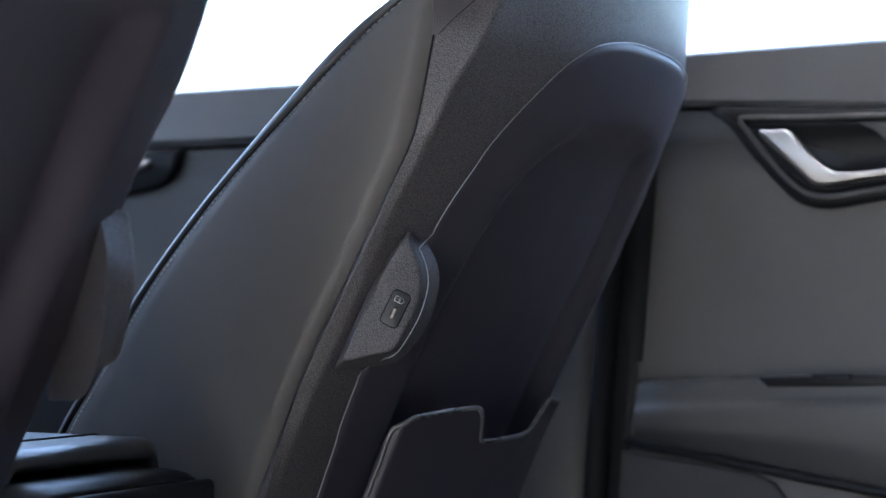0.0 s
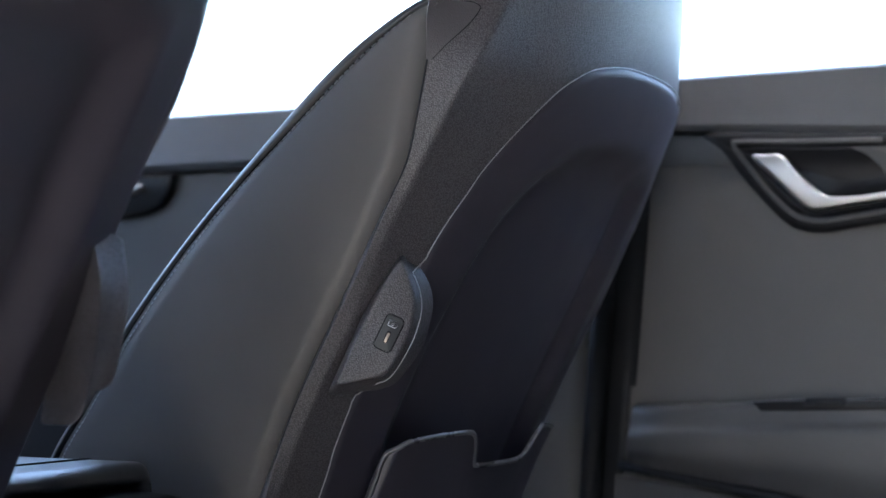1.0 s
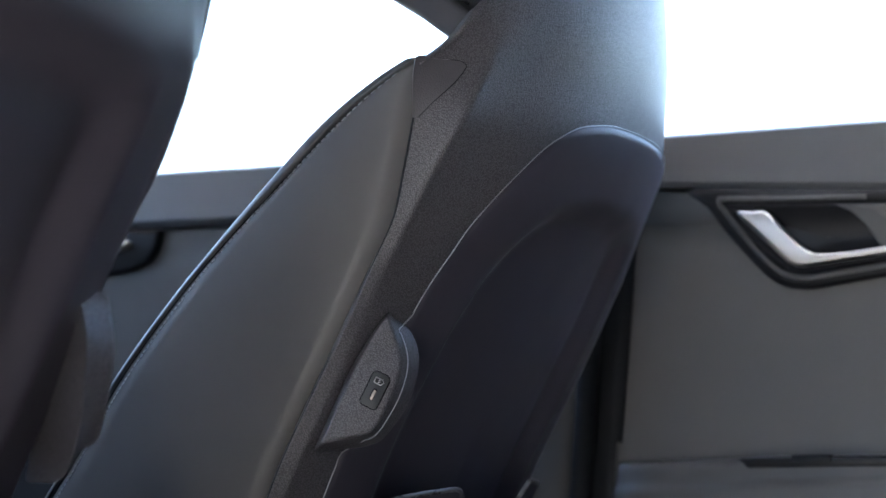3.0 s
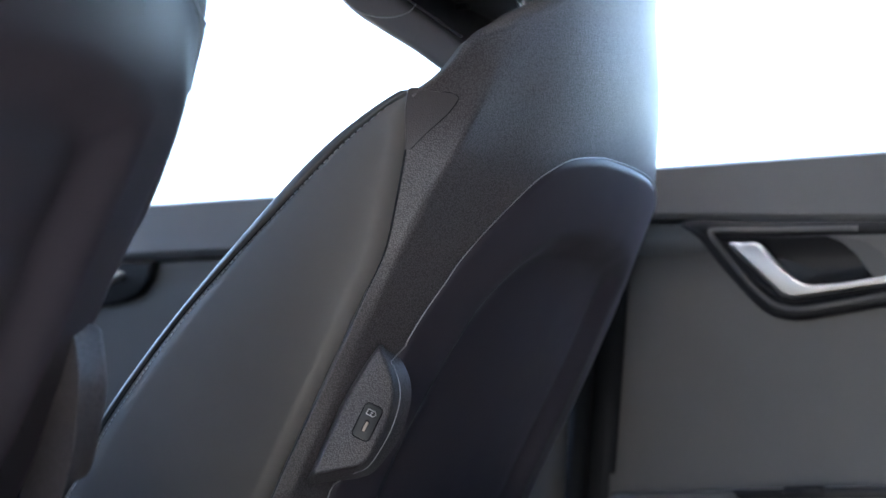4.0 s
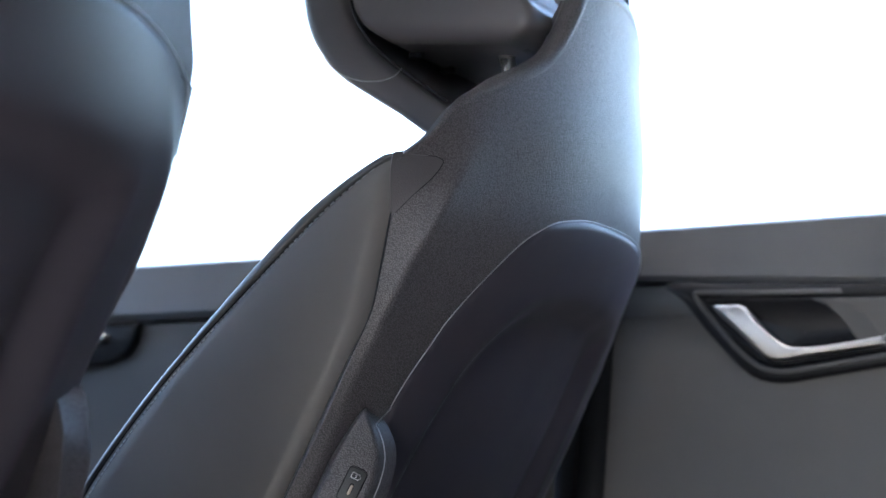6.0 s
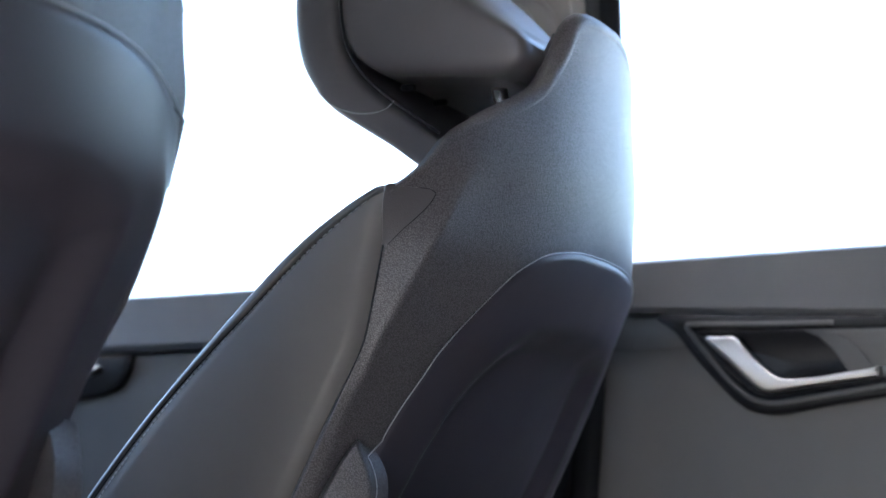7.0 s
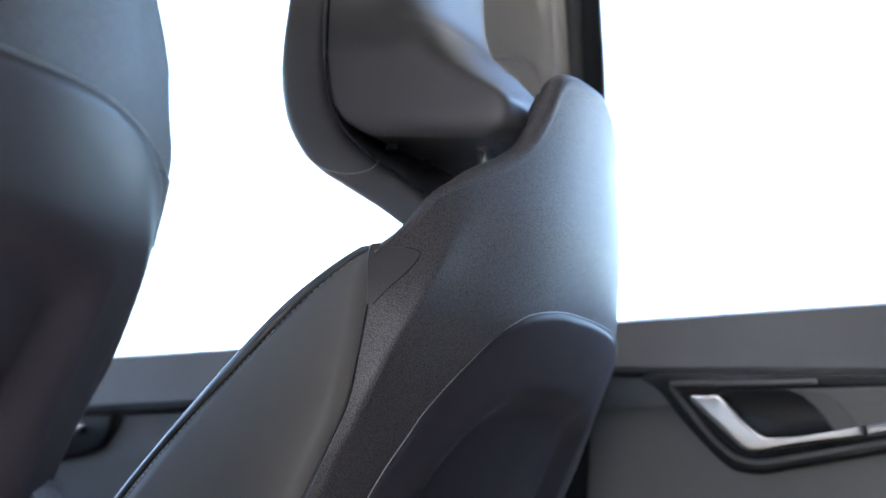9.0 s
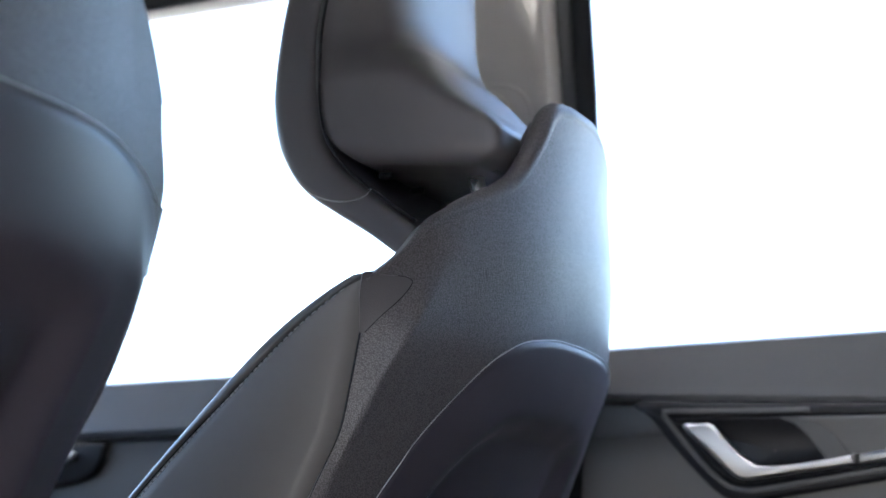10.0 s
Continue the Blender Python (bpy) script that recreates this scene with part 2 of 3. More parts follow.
def rear_door():
    d = thing("rear_door", (-0.2, 0.74, FLOOR), "dark grey rear door panel with silver handle and open window", "door")
    # upper trim below the glass
    prof = [(0.742, BELT), (0.734, BELT - 0.004), (0.722, 1.195), (0.717, 1.182), (0.720, 1.176), (0.735, 1.174), (0.790, 1.174), (0.790, BELT)]
    def lift(x, z):
        return z + (0.0045 + 0.005 * (x + 0.61) if z > 1.21 else -0.055 * (x + 0.61))
    part("upper_trim", loft([[(x, y, lift(x, z)) for y, z in prof] for x in fan(8, -0.655, 0.75)]), M_DOOR_TOP, d, "soft grey trim below the window", sharp=40)
    part("panel", sheet(lambda x, z: (slant(x, z), door_section(z), z), [-0.648 + 1.398 * (k / 24) ** 2 for k in range(25)], fan(20, 0.40, 1.140), -0.03), M_DOOR, d)
    part("panel_top", plate([(-0.655, 1.139), (-0.02, 1.139), (-0.655, 1.1735)], 0.7235, 0.74, 0), M_DOOR, d)
    # armrest: rounded ledge
    def arm(x, a):
        top = 0.897 + 0.045 * (x + 0.65) if x < -0.53 else 0.9045 + 0.03 * (x + 0.53)
        low = lerp_keys(x, [(-0.66, 0.840), (-0.40, 0.800), (0.2, 0.72)])
        mid = (top - 0.034) * 0.6 + low * 0.4
        keys = [(0.0, (0.724, top)), (0.1, (0.697, top - 0.001)), (0.17, (0.691, top - 0.007)), (0.34, (0.6895, top - 0.021)),
                (0.46, (0.683, top - 0.031)), (0.62, (0.685, mid)), (1.0, (0.702, low))]
        z = lerp_keys(a, [(k, v[1]) for k, v in keys])
        return (slant(x, z), lerp_keys(a, [(k, v[0]) for k, v in keys]), z)
    part("armrest", sheet(arm, fan(40, -0.636, 0.6), fan(30, 0, 1), 0.012), M_ARM, d, "dark grey moulded armrest")
    part("trim_strip", tube([(x, 0.704, lerp_keys(x, [(-0.66, 0.835), (-0.40, 0.795), (0.2, 0.715)])) for x in fan(24, -0.668, 0.5)], 0.0055), M_SEAL, d, "black joint strip under the armrest")
    part("switch_panel", plate([(-0.525, 0.903), (-0.30, 0.910), (-0.30, 0.901), (-0.515, 0.894)], 0.688, 0.72, 0.002), M_DARK, d, "black window switch panel")
    part("window_switch", plate([(-0.47, 0.9075), (-0.435, 0.9085), (-0.432, 0.902), (-0.473, 0.901)], 0.684, 0.70, 0.002), M_SEAL, d, "black window switch")
    low = [(-0.70, 0.42), (-0.675, 0.826), (-0.535, 0.808), (-0.515, 0.800), (-0.47, 0.74), (-0.42, 0.42)]
    part("pocket_cloth", plate(low, 0.706, 0.72, 0.004), M_SPEAKER, d, "dark cloth insert of the door pocket")
    # handle: ring-shaped surround, raised inner rim, hollow bowl and the silver pull
    def ring_plate(outer, inner, y0, y1):
        bm = bmesh.new()
        a, b, c, d = ([bm.verts.new((x, y, z)) for x, z in poly] for poly, y in ((outer, y1), (outer, y0), (inner, y0), (inner, y1)))
        n = len(outer)
        for k in range(n):
            m = (k + 1) % n
            for p, q in ((a, b), (b, c), (c, d)):
                bm.faces.new((p[k], p[m], q[m], q[k]))
        return bm

    def curve(pts):
        return [(p.x, p.y) for p in spline([(x, z, 0) for x, z in pts], 4, closed=True)]
    out_line = curve([(-.5765, 1.1705), (-.560, 1.1527), (-.5395, 1.126), (-.511, 1.0938), (-.494, 1.0776), (-.479, 1.0703), (-.4575, 1.0683), (-.4236, 1.0732), (-.3314, 1.0862), (-.10, 1.118), (-.095, 1.140), (-.10, 1.1495), (-.35, 1.1595), (-.48, 1.1655)])
    in_line = curve([(-.5435, 1.1530), (-.5375, 1.1455), (-.5235, 1.1290), (-.5045, 1.1105), (-.4890, 1.0970), (-.4770, 1.0890), (-.4590, 1.0862), (-.4224, 1.0910), (-.3300, 1.1010), (-.15, 1.122), (-.12, 1.135), (-.15, 1.1405), (-.35, 1.1480), (-.47, 1.1515)])
    bz = part("handle_bezel", ring_plate(out_line, in_line, 0.709, 0.726), M_DARK, d, "black handle surround")
    rim = spline([(x, 0.7085, z) for x, z in ((-.40, 1.1555), (-.48, 1.1575), (-.540, 1.1600), (-.5475, 1.1580), (-.5415, 1.1480), (-.5105, 1.1085), (-.4905, 1.0895), (-.478, 1.0825), (-.4575, 1.0795), (-.42, 1.0840), (-.3303, 1.0965), (-.12, 1.125))], 6)
    part("inner_rim", tube(rim, 0.0026, 10, flat=0.6, up=(0, 1, 0)), M_ARM, bz, "dark grey raised rim")

    def bowl(k, r):
        x, z = in_line[k % len(in_line)]
        cx, cz = -0.440, 1.118
        deep = 0.0125 * (1 - (1 - r) ** 2)
        return (x + (cx - x) * r, 0.7095 + deep, z + (cz - z) * r)
    part("pull_cup", sheet(bowl, list(range(len(in_line) + 1)), fan(14, 0, 0.97) + [0.995], 0.0015), M_DARK, bz, "black hollow behind the handle")
    part("insert", plate([(-0.432, 1.1500), (-0.30, 1.1475), (-0.10, 1.138), (-0.10, 1.128), (-0.355, 1.1085), (-0.385, 1.1055), (-0.402, 1.130), (-0.416, 1.143)], 0.7075, 0.712, 0.002, 3), M_ARM, bz, "dark grey moulded insert")
    part("insert_face", plate([(-0.412, 1.1480), (-0.30, 1.1455), (-0.10, 1.136), (-0.10, 1.129), (-0.350, 1.1110), (-0.362, 1.1100), (-0.378, 1.132), (-0.392, 1.142)], 0.7062, 0.7085, 0.001, 2), M_DOOR, bz, "grey door panel face")
    # Black strip stands in for the shadow below the upper trim.
    part("shadow_strip", plate([(-0.574, lift(-0.574, 1.1745)), (-0.10, lift(-0.10, 1.1745)), (-0.10, lift(-0.10, 1.1640)), (-0.566, lift(-0.566, 1.1640))], 0.7125, 0.719, 0.001), M_SEAL, d, "black strip standing in for the shadow under the upper trim")

    def bar(pts, y):
        return plate(pts, y, 0.712, 0.0035, 4)
    hook = spline([(x, z, 0) for x, z in ((-.5265, 1.1445), (-.5100, 1.1450), (-.4965, 1.1442), (-.4802, 1.1253), (-.4664, 1.1121), (-.4553, 1.1042), (-.4441, 1.1017), (-.4190, 1.1021), (-.3850, 1.1062), (-.3560, 1.1100), (-.3545, 1.1085),
                   (-.3550, 1.1030), (-.3570, 1.1010), (-.3850, 1.0983), (-.4193, 1.0945), (-.4530, 1.0906), (-.4650, 1.0898), (-.4735, 1.0925), (-.4790, 1.0970), (-.5030, 1.1205))], 3, closed=True)
    part("handle", bar([(p.x, p.y) for p in hook], 0.697), M_TRIM, bz, "brushed silver pull handle")
    part("handle_strip", bar([(-0.3525, 1.1105), (-0.10, 1.142), (-0.10, 1.130), (-0.3525, 1.1012)], 0.698), M_TRIM, bz, "brushed silver trim strip")
    # glass and frame
    part("window_frame", sheet(lambda x, z: (x - 0.05 * max(0, 1.45 - z), 0.694 - 0.13 * (z - 1.22), z), fan(4, -0.622, -0.598), fan(6, 1.20, 1.68), -0.008), M_SEAL, d, "black window frame post")
    part("top_rail", block(-0.62, 0.9, 0.62, 0.66, 1.655, 1.70, 0.01), M_SEAL, d)
    g = part("glass", sheet(lambda x, z: (x, 0.775 - 0.22 * (z - BELT), z), fan(3, -0.60, 0.8), fan(4, 1.19, 1.67), -0.004), M_GLASS, d, "clear window pane")
    g.visible_shadow = False
    return d


def front_door():
    d = thing("front_door", (-1.3, 0.74, FLOOR), "dark grey front door panel below a window", "door")
    prof = [(0.742, BELT), (0.734, BELT - 0.004), (0.724, 1.19), (0.718, 1.168), (0.722, 1.160), (0.735, 1.158), (0.790, 1.158), (0.790, BELT)]
    part("upper_trim", loft([[(x, y, z) for y, z in prof] for x in fan(6, -2.0, -0.80)]), M_DOOR_TOP, d, "soft grey trim below the window", sharp=40)
    part("panel", sheet(lambda x, z: (x, door_section(z), z), fan(8, -2.0, -0.80), fan(14, 0.40, 1.155), -0.03), M_DOOR, d)
    bz = part("handle_bezel", plate([(-1.60, 1.157), (-1.232, 1.157), (-1.236, 1.135), (-1.248, 1.119), (-1.27, 1.110), (-1.60, 1.07)], 0.714, 0.73, 0.005, 3), M_DARK, d, "black handle surround")
    part("handle", plate([(-1.40, 1.128), (-1.285, 1.134), (-1.274, 1.137), (-1.270, 1.142), (-1.276, 1.1455), (-1.40, 1.144)], 0.704, 0.716, 0.003, 3), M_TRIM, bz, "brushed silver pull handle")
    # Black block added to darken the gap down to the shaded footwell.
    part("armrest", block(-1.95, -0.85, 0.66, 0.72, 0.70, 0.935, 0.015, 3), M_SEAL, d, "black block added for the dark area by the footwell")
    g = part("glass", sheet(lambda x, z: (x, 0.775 - 0.22 * (z - BELT), z), fan(3, -1.9, -0.78), fan(4, 1.19, 1.67), -0.004), M_GLASS, d, "clear window pane")
    g.visible_shadow = False
    part("top_rail", block(-1.9, -0.70, 0.613, 0.66, 1.638, 1.70, 0.008), M_SEAL, d, "black window frame above the glass")
    return d


def pillar():
    p = thing("door_pillar", (-0.72, 0.74, FLOOR), "centre door pillar, beige above and grey below", "pillar", kind="structure")
    p.name = "pillar"
    part("lower_trim", sheet(lambda x, z: (x + 0.075 * (z - 1.1), 0.70 + 0.012 * ((x + 0.75) / 0.08) ** 2, z), fan(10, -0.83, -0.692), fan(8, 0.32, 1.24), -0.03), M_LOW, p, "grey lower pillar trim")
    part("weather_strip", tube([(-0.680 + 0.075 * (z - 1.1), 0.708, z) for z in fan(6, 0.32, 1.23)], 0.012), M_SEAL, p, "black rubber weather strip")
    part("door_gap", sheet(lambda x, z: (x + 0.075 * (z - 1.1), 0.719, z), fan(4, -0.690, -0.642), fan(6, 0.32, 1.23), -0.02), M_SEAL, p, "black rubber door seal")
    def up(x, z):
        return (x, 0.70 - 0.17 * (z - 1.22) + 0.010 * ((x + 0.74) / 0.09) ** 2, z)
    u = part("upper_trim", sheet(up, fan(14, -0.83, -0.650), fan(10, 1.20, 1.68), -0.03), M_PILLAR, p, "beige upper pillar trim")
    part("edge_trim", tube([(-0.641, 0.706 - 0.17 * (z - 1.22), z) for z in fan(6, 1.20, 1.68)], 0.0085), M_PILLAR, p)
    part("weather_strip", tube([(-0.627, 0.712 - 0.17 * (z - 1.22), z) for z in fan(6, 1.20, 1.68)], 0.011), M_DOOR_TOP, p, "dark grey rubber weather strip")
    def cover(k):
        o = [(-0.80, 1.500), (-0.72, 1.506), (-0.690, 1.503), (-0.674, 1.49), (-0.669, 1.465), (-0.670, 1.40)]
        i = [(-0.80, 1.492), (-0.72, 1.497), (-0.703, 1.494), (-0.694, 1.483), (-0.692, 1.465), (-0.692, 1.40)]
        return spline([(*((x, up(x, z)[1] - 0.001, z)),) for x, z in (o if k else i)], 6)
    part("belt_cover", tube(cover(1), 0.0022), M_PILLAR, u)
    part("belt_cover_inner", tube(cover(0), 0.0018), M_PILLAR, u)
    return p


rear_door()
front_door()
tagged(pillar(), kind="structure")
tagged(part("roof_rail", block(-1.6, 1.2, 0.555, 0.612, 1.652, 1.71, 0.012), M_CLOTH), "beige roof rail above the doors", "trim", kind="structure")
tagged(part("wall_left", block(-2.2, -0.57, -0.79, -0.735, 0.22, BELT, 0.02), M_DOOR), "grey inner side of the near front door", "wall", kind="structure")

tagged(part("wall_right", block(-2.2, 1.1, 0.79, 0.82, 0.22, 1.20, 0.01), M_SEAL), "dark door structure behind the trim", "wall", kind="structure")

# ---- seat shape: keys of (height, metres) ----
SPINE = [(.5, -0.7950), (.7, -0.7300), (.8, -0.6950), (.9, -0.6510), (1.02, -0.5894), (1.07, -0.5650), (1.1, -0.5465), (1.189, -0.5150), (1.26, -0.5057), (1.32, -0.5050), (1.4, -0.5000)]
WIDE = [(.5, 0.2223), (.83, 0.2313), (.9, 0.2333), (1., 0.2349), (1.07, 0.2355), (1.12, 0.2348), (1.16, 0.2345), (1.215, 0.2385), (1.25, 0.2400), (1.3, 0.2304), (1.4, 0.1650)]
RIDGE = [(.50, .215), (.83, .224), (.90, .226), (1.0, .229), (1.07, .232), (1.12, .230), (1.149, .223), (1.176, .210), (1.219, .190), (1.30, .17), (1.40, .13)]
WRAP_R = [(.5, 0.0490), (.844, 0.0490), (.972, 0.0485), (1.021, 0.0492), (1.07, 0.0500), (1.096, 0.0558), (1.12, 0.0562), (1.145, 0.0529), (1.171, 0.0470), (1.214, 0.0448), (1.3, 0.0414), (1.4, 0.0299)]
WRAP_E = [(.5, 0.0533), (.828, 0.0533), (.862, 0.0567), (.913, 0.0593), (.972, 0.0580), (1.017, 0.0562), (1.071, 0.0549), (1.1, 0.0598), (1.131, 0.0665), (1.161, 0.0713), (1.204, 0.0740), (1.3, 0.0612), (1.4, 0.0399)]
CREST = [(-1.0, 1.2045), (-.98, 1.2087), (-.908, 1.2254), (-.866, 1.2387), (-.829, 1.2505), (-.777, 1.2590), (-.714, 1.2662), (-.586, 1.2825), (-.51, 1.2925), (-.44, 1.304), (-.385, 1.320), (-.345, 1.338), (-.322, 1.352), (-.308, 1.363), (-.28, 1.3705), (-.23, 1.3750), (-.15, 1.3765), (-.05, 1.377), (.06, 1.377), (.19, 1.374), (.28, 1.370), (.38, 1.363), (.48, 1.356), (.61, 1.346), (.77, 1.331), (.90, 1.312), (1.0, 1.27)]
FRONT = [(.50, -1.040), (.70, -1.003), (.867, -.934), (.908, -.905), (.975, -.858), (1.045, -.797), (1.087, -.7535), (1.131, -.7035), (1.148, -.684), (1.165, -.6635), (1.18, -.643), (1.192, -.6235), (1.203, -.6035), (1.212, -.584)]
RIDGE_NEAR = [(.50, .215), (.83, .2245), (.90, .2265), (1.0, .228), (1.055, .2300), (1.085, .2300), (1.1085, .2290), (1.146, .2225), (1.192, .2045), (1.2076, .1955), (1.25, .170), (1.32, .125), (1.40, .09)]
SEAT_Y = 0.37
Z0 = 0.52


def back(y, z):
    """x of the seat back's rear skin, y off its middle, at height z."""
    a, w, fr, fe = abs(y), lerp_keys(z, WIDE), lerp_keys(z, WRAP_R), lerp_keys(z, WRAP_E)
    full = min(lerp_keys(z, RIDGE), w - 0.004)
    r, flat = full, 0.0
    if y < 0 and not FLIP[0]:
        r = min(lerp_keys(z, RIDGE_NEAR), w - 0.004)
        flat = 0.008 * step(1.03, 1.12, z) * step(1.29, 1.20, z)

    def inner(q):
        return fr * (q / full) ** 2.2 - flat * max(0, q / r - 0.72) ** 2 / 0.0784

    def wrap(q):
        q = abs(q)
        return inner(q) if q <= r else inner(r) + (fe - inner(r)) * (q - r) / (w - r)
    k = 0.002 + 0.016 * step(1.17, 1.27, z) * step(0.03, 0.12, a) if y < 0 and not FLIP[0] else 0.002
    return lerp_keys(z, SPINE) - (wrap(a - k) + wrap(a - k / 2) + 2 * wrap(a) + wrap(a + k / 2) + wrap(a + k)) / 6


# the arched seam: half lines of (off the middle, height), from the bottom up
SEAM_STEEP = [(.180, .60), (.189, .833), (.194, .882), (.196, .923), (.195, .97), (.190, 1.02), (.189, 1.032), (.185, 1.05), (.178, 1.072), (.170, 1.096), (.150, 1.126), (.126, 1.153), (.104, 1.167), (.087, 1.174), (.067, 1.178), (.036, 1.1815)]
SEAM_HIGH = [(.205, .60), (.216, .833), (.218, .92), (.220, 1.00), (.224, 1.08), (.231, 1.13), (.238, 1.165), (.241, 1.190), (.240, 1.203), (.229, 1.211), (.201, 1.218), (.168, 1.223), (.135, 1.226), (.09, 1.226), (.04, 1.225)]
SEAM_FLAT = [(.185, .60), (.198, .833), (.206, .92), (.212, 1.00), (.218, 1.07), (.219, 1.11), (.214, 1.14), (.202, 1.160), (.173, 1.173), (.135, 1.178), (.083, 1.181), (.03, 1.182)]


def skin(y, z, out=0.0):
    """A point on the rear skin, pushed out by some metres."""
    e = 0.002
    p = Vector((back(y, z), SEAT_Y + y, z))
    n = Vector((1, -(back(y + e, z) - back(y - e, z)) / (2 * e), -(back(y, z + e) - back(y, z - e)) / (2 * e))).normalized()
    return p + n * out


def build_seat(flip, dx, inner, outer, apex):
    FLIP[:] = [flip, dx]
    s = thing("front_seat", (-0.80 + dx, -SEAT_Y if flip else SEAT_Y, FLOOR), "dark grey leatherette front seat with plastic back shell", "seat", "front seats")
    seam = [(-y, z) for y, z in inner] + [(0.0, apex)] + [(y, z) for y, z in reversed(outer)]
    seam = [(p.x, p.y) for p in spline([(y, z, 0) for y, z in seam], 4)]

    def inside(y, z):
        """Share of the way from the panel's middle to its seam; above 1 outside."""
        half = inner if y < 0 else outer
        az = min(z, 0.95)
        d = Vector((abs(y), z - az))
        if d.length < 1e-6:
            return 0.0
        best = 9.0
        pts = [(0.0, apex)] + [(a, b) for a, b in reversed(half)]
        for (ya, za), (yb, zb) in zip(pts, pts[1:]):
            pa, pb = Vector((ya, za - az)), Vector((yb, zb - az))
            e = pb - pa
            den = d.x * e.y - d.y * e.x
            if abs(den) < 1e-9:
                continue
            k = (pa.x * e.y - pa.y * e.x) / den
            u = (pa.x * d.y - pa.y * d.x) / den
            if k > 0 and -1e-6 <= u <= 1 + 1e-6:
                best = min(best, 1 / k)
        return best if best < 9 else 2.0

    def hollow(r):
        return (0.022 if flip else 0.016) * step(0.76, 0.62, r) + (0.0005 if flip else 0.003) * step(1.0, 0.75, r)

    # rear shell
    def shell(a, v):
        c = a
        for _ in range(3):
            z = Z0 + (1.2 - Z0) * v / 0.75 if v < 0.75 else 1.2 + (lerp_keys(-c if flip else c, CREST) - 1.2) * (v - 0.75) / 0.25
            w, q = lerp_keys(z, WIDE), abs(a)
            rg = min(lerp_keys(z, RIDGE), w - 0.004)
            y = math.copysign(rg * q / 0.88 if q < 0.88 else rg + (w - rg) * (q - 0.88) / 0.12, a)
            c = y / w
        r = inside(y, z) if z < 1.24 else 2.0
        return skin(y, z, -0.007 * step(0.985, 0.92, r) - hollow(r))
    half = fan(52, 0, 0.85) + fan(20, 0.856, 1.0)
    us = [-a for a in reversed(half[1:])] + half
    vs = [0.75 * (1 - (1 - k / 84) ** 1.25) for k in range(84)] + fan(36, 0.75, 1.0)
    sh = part("back_shell", sheet(shell, us, vs, -0.018), M_GRAIN, s, "grained charcoal plastic shell")
    full = [step(0.0, 0.25, 1 - abs(a)) for a in us]
    rim = [Vector(shell(a, 1.0)) + Vector((-0.0085 * k - 0.001, 0, -0.0045 * k)) for a, k in zip(us, full)]
    part("shell_rim", tube(rim, [0.0015 + 0.0083 * k for k in full], 14, up=(1, 0, 0)), M_GRAIN, sh)

    # lower rear panel inside the arch, with its hollow
    def panel(k, r):
        y1, z1 = seam[k]
        az = min(z1, 0.95)
        y, z = y1 * r * 0.997, az + (z1 - az) * r * 0.997
        return skin(y, z, 0.0022 - hollow(r) - 0.0025 * step(0.985, 1.0, r))
    rs = [1 - (1 - q / 44) ** 1.3 for q in range(45)]
    part("back_panel", sheet(panel, list(range(len(seam))), [0.0005] + rs[1:], -0.004), M_PANEL, s, "smooth black rear panel", sharp=50)

    # side panel of each bolster, its front roll and the front of the backrest
    TOP = 1.2105

    def side(sign):
        def fn(z, a):
            w, xe, xf = lerp_keys(z, WIDE), back(lerp_keys(z, WIDE), z), lerp_keys(z, FRONT)
            x = xe - 0.001 + (xf - xe + 0.001) * a
            span = abs(xf - xe)
            bulge = (0.004 if flip else 0.007) * math.sin(math.pi * min(1, a) ** 0.8) * min(1, span / 0.12)
            u = min(1, a * span / 0.020)
            tuck = -0.014 * (1 - u) ** 2 - 0.004 * step(0.92, 1, a)
            return (x, SEAT_Y + sign * (w - 0.004 + bulge + tuck), z)
        return fn

    zs = [Z0 + (TOP - Z0) * (1 - (1 - k / 60) ** 1.3) for k in range(61)]
    for sign in (-1, 1):
        part("side_panel", sheet(side(sign), zs, [(k / 40) ** 1.6 for k in range(41)], 0.006 * sign), M_LEATHER, s, "smooth grey leatherette side", sharp=60)

    def front(sign):
        def fn(z, a):
            w, xf = lerp_keys(z, WIDE), lerp_keys(z, FRONT)
            xi = lerp_keys(z, [(.50, -.90), (.868, -.80), (1.08, -.665), (1.22, -.60)])
            e = 0 if flip else 0.6 * step(1.05, 1.17, z)
            g = lerp_keys(z, [(0.5, 1.0), (1.08, 1.0), (1.16, 1.7), (1.22, 1.7)]) if flip else 1.0
            keys = [(0, (xf + 0.001, w - 0.0095)), (0.04, (xf - 0.0006 * g, w - 0.0075)), (0.10, (xf - (0.003 + 0.003 * e) * g, w - 0.006 + 0.002 * e)), (0.18, (xf - (0.0075 + 0.008 * e) * g, w - 0.003 - (0.006 - 0.004 * e) * g)),
                    (0.26, (xf - (0.0105 + 0.013 * e) * g, w - 0.003 - (0.013 - 0.005 * e) * g)), (0.40, (xf - (0.008 + 0.014 * e) * g, w - 0.042 + 0.012 * e)), (0.65, (xf * 0.5 + xi * 0.5, w - 0.075)), (0.85, (xi, w - 0.10)), (1.0, (xi, 0.0))]
            return (lerp_keys(a, [(k, v[0]) for k, v in keys]), SEAT_Y + sign * lerp_keys(a, [(k, v[1]) for k, v in keys]), z)
        return fn
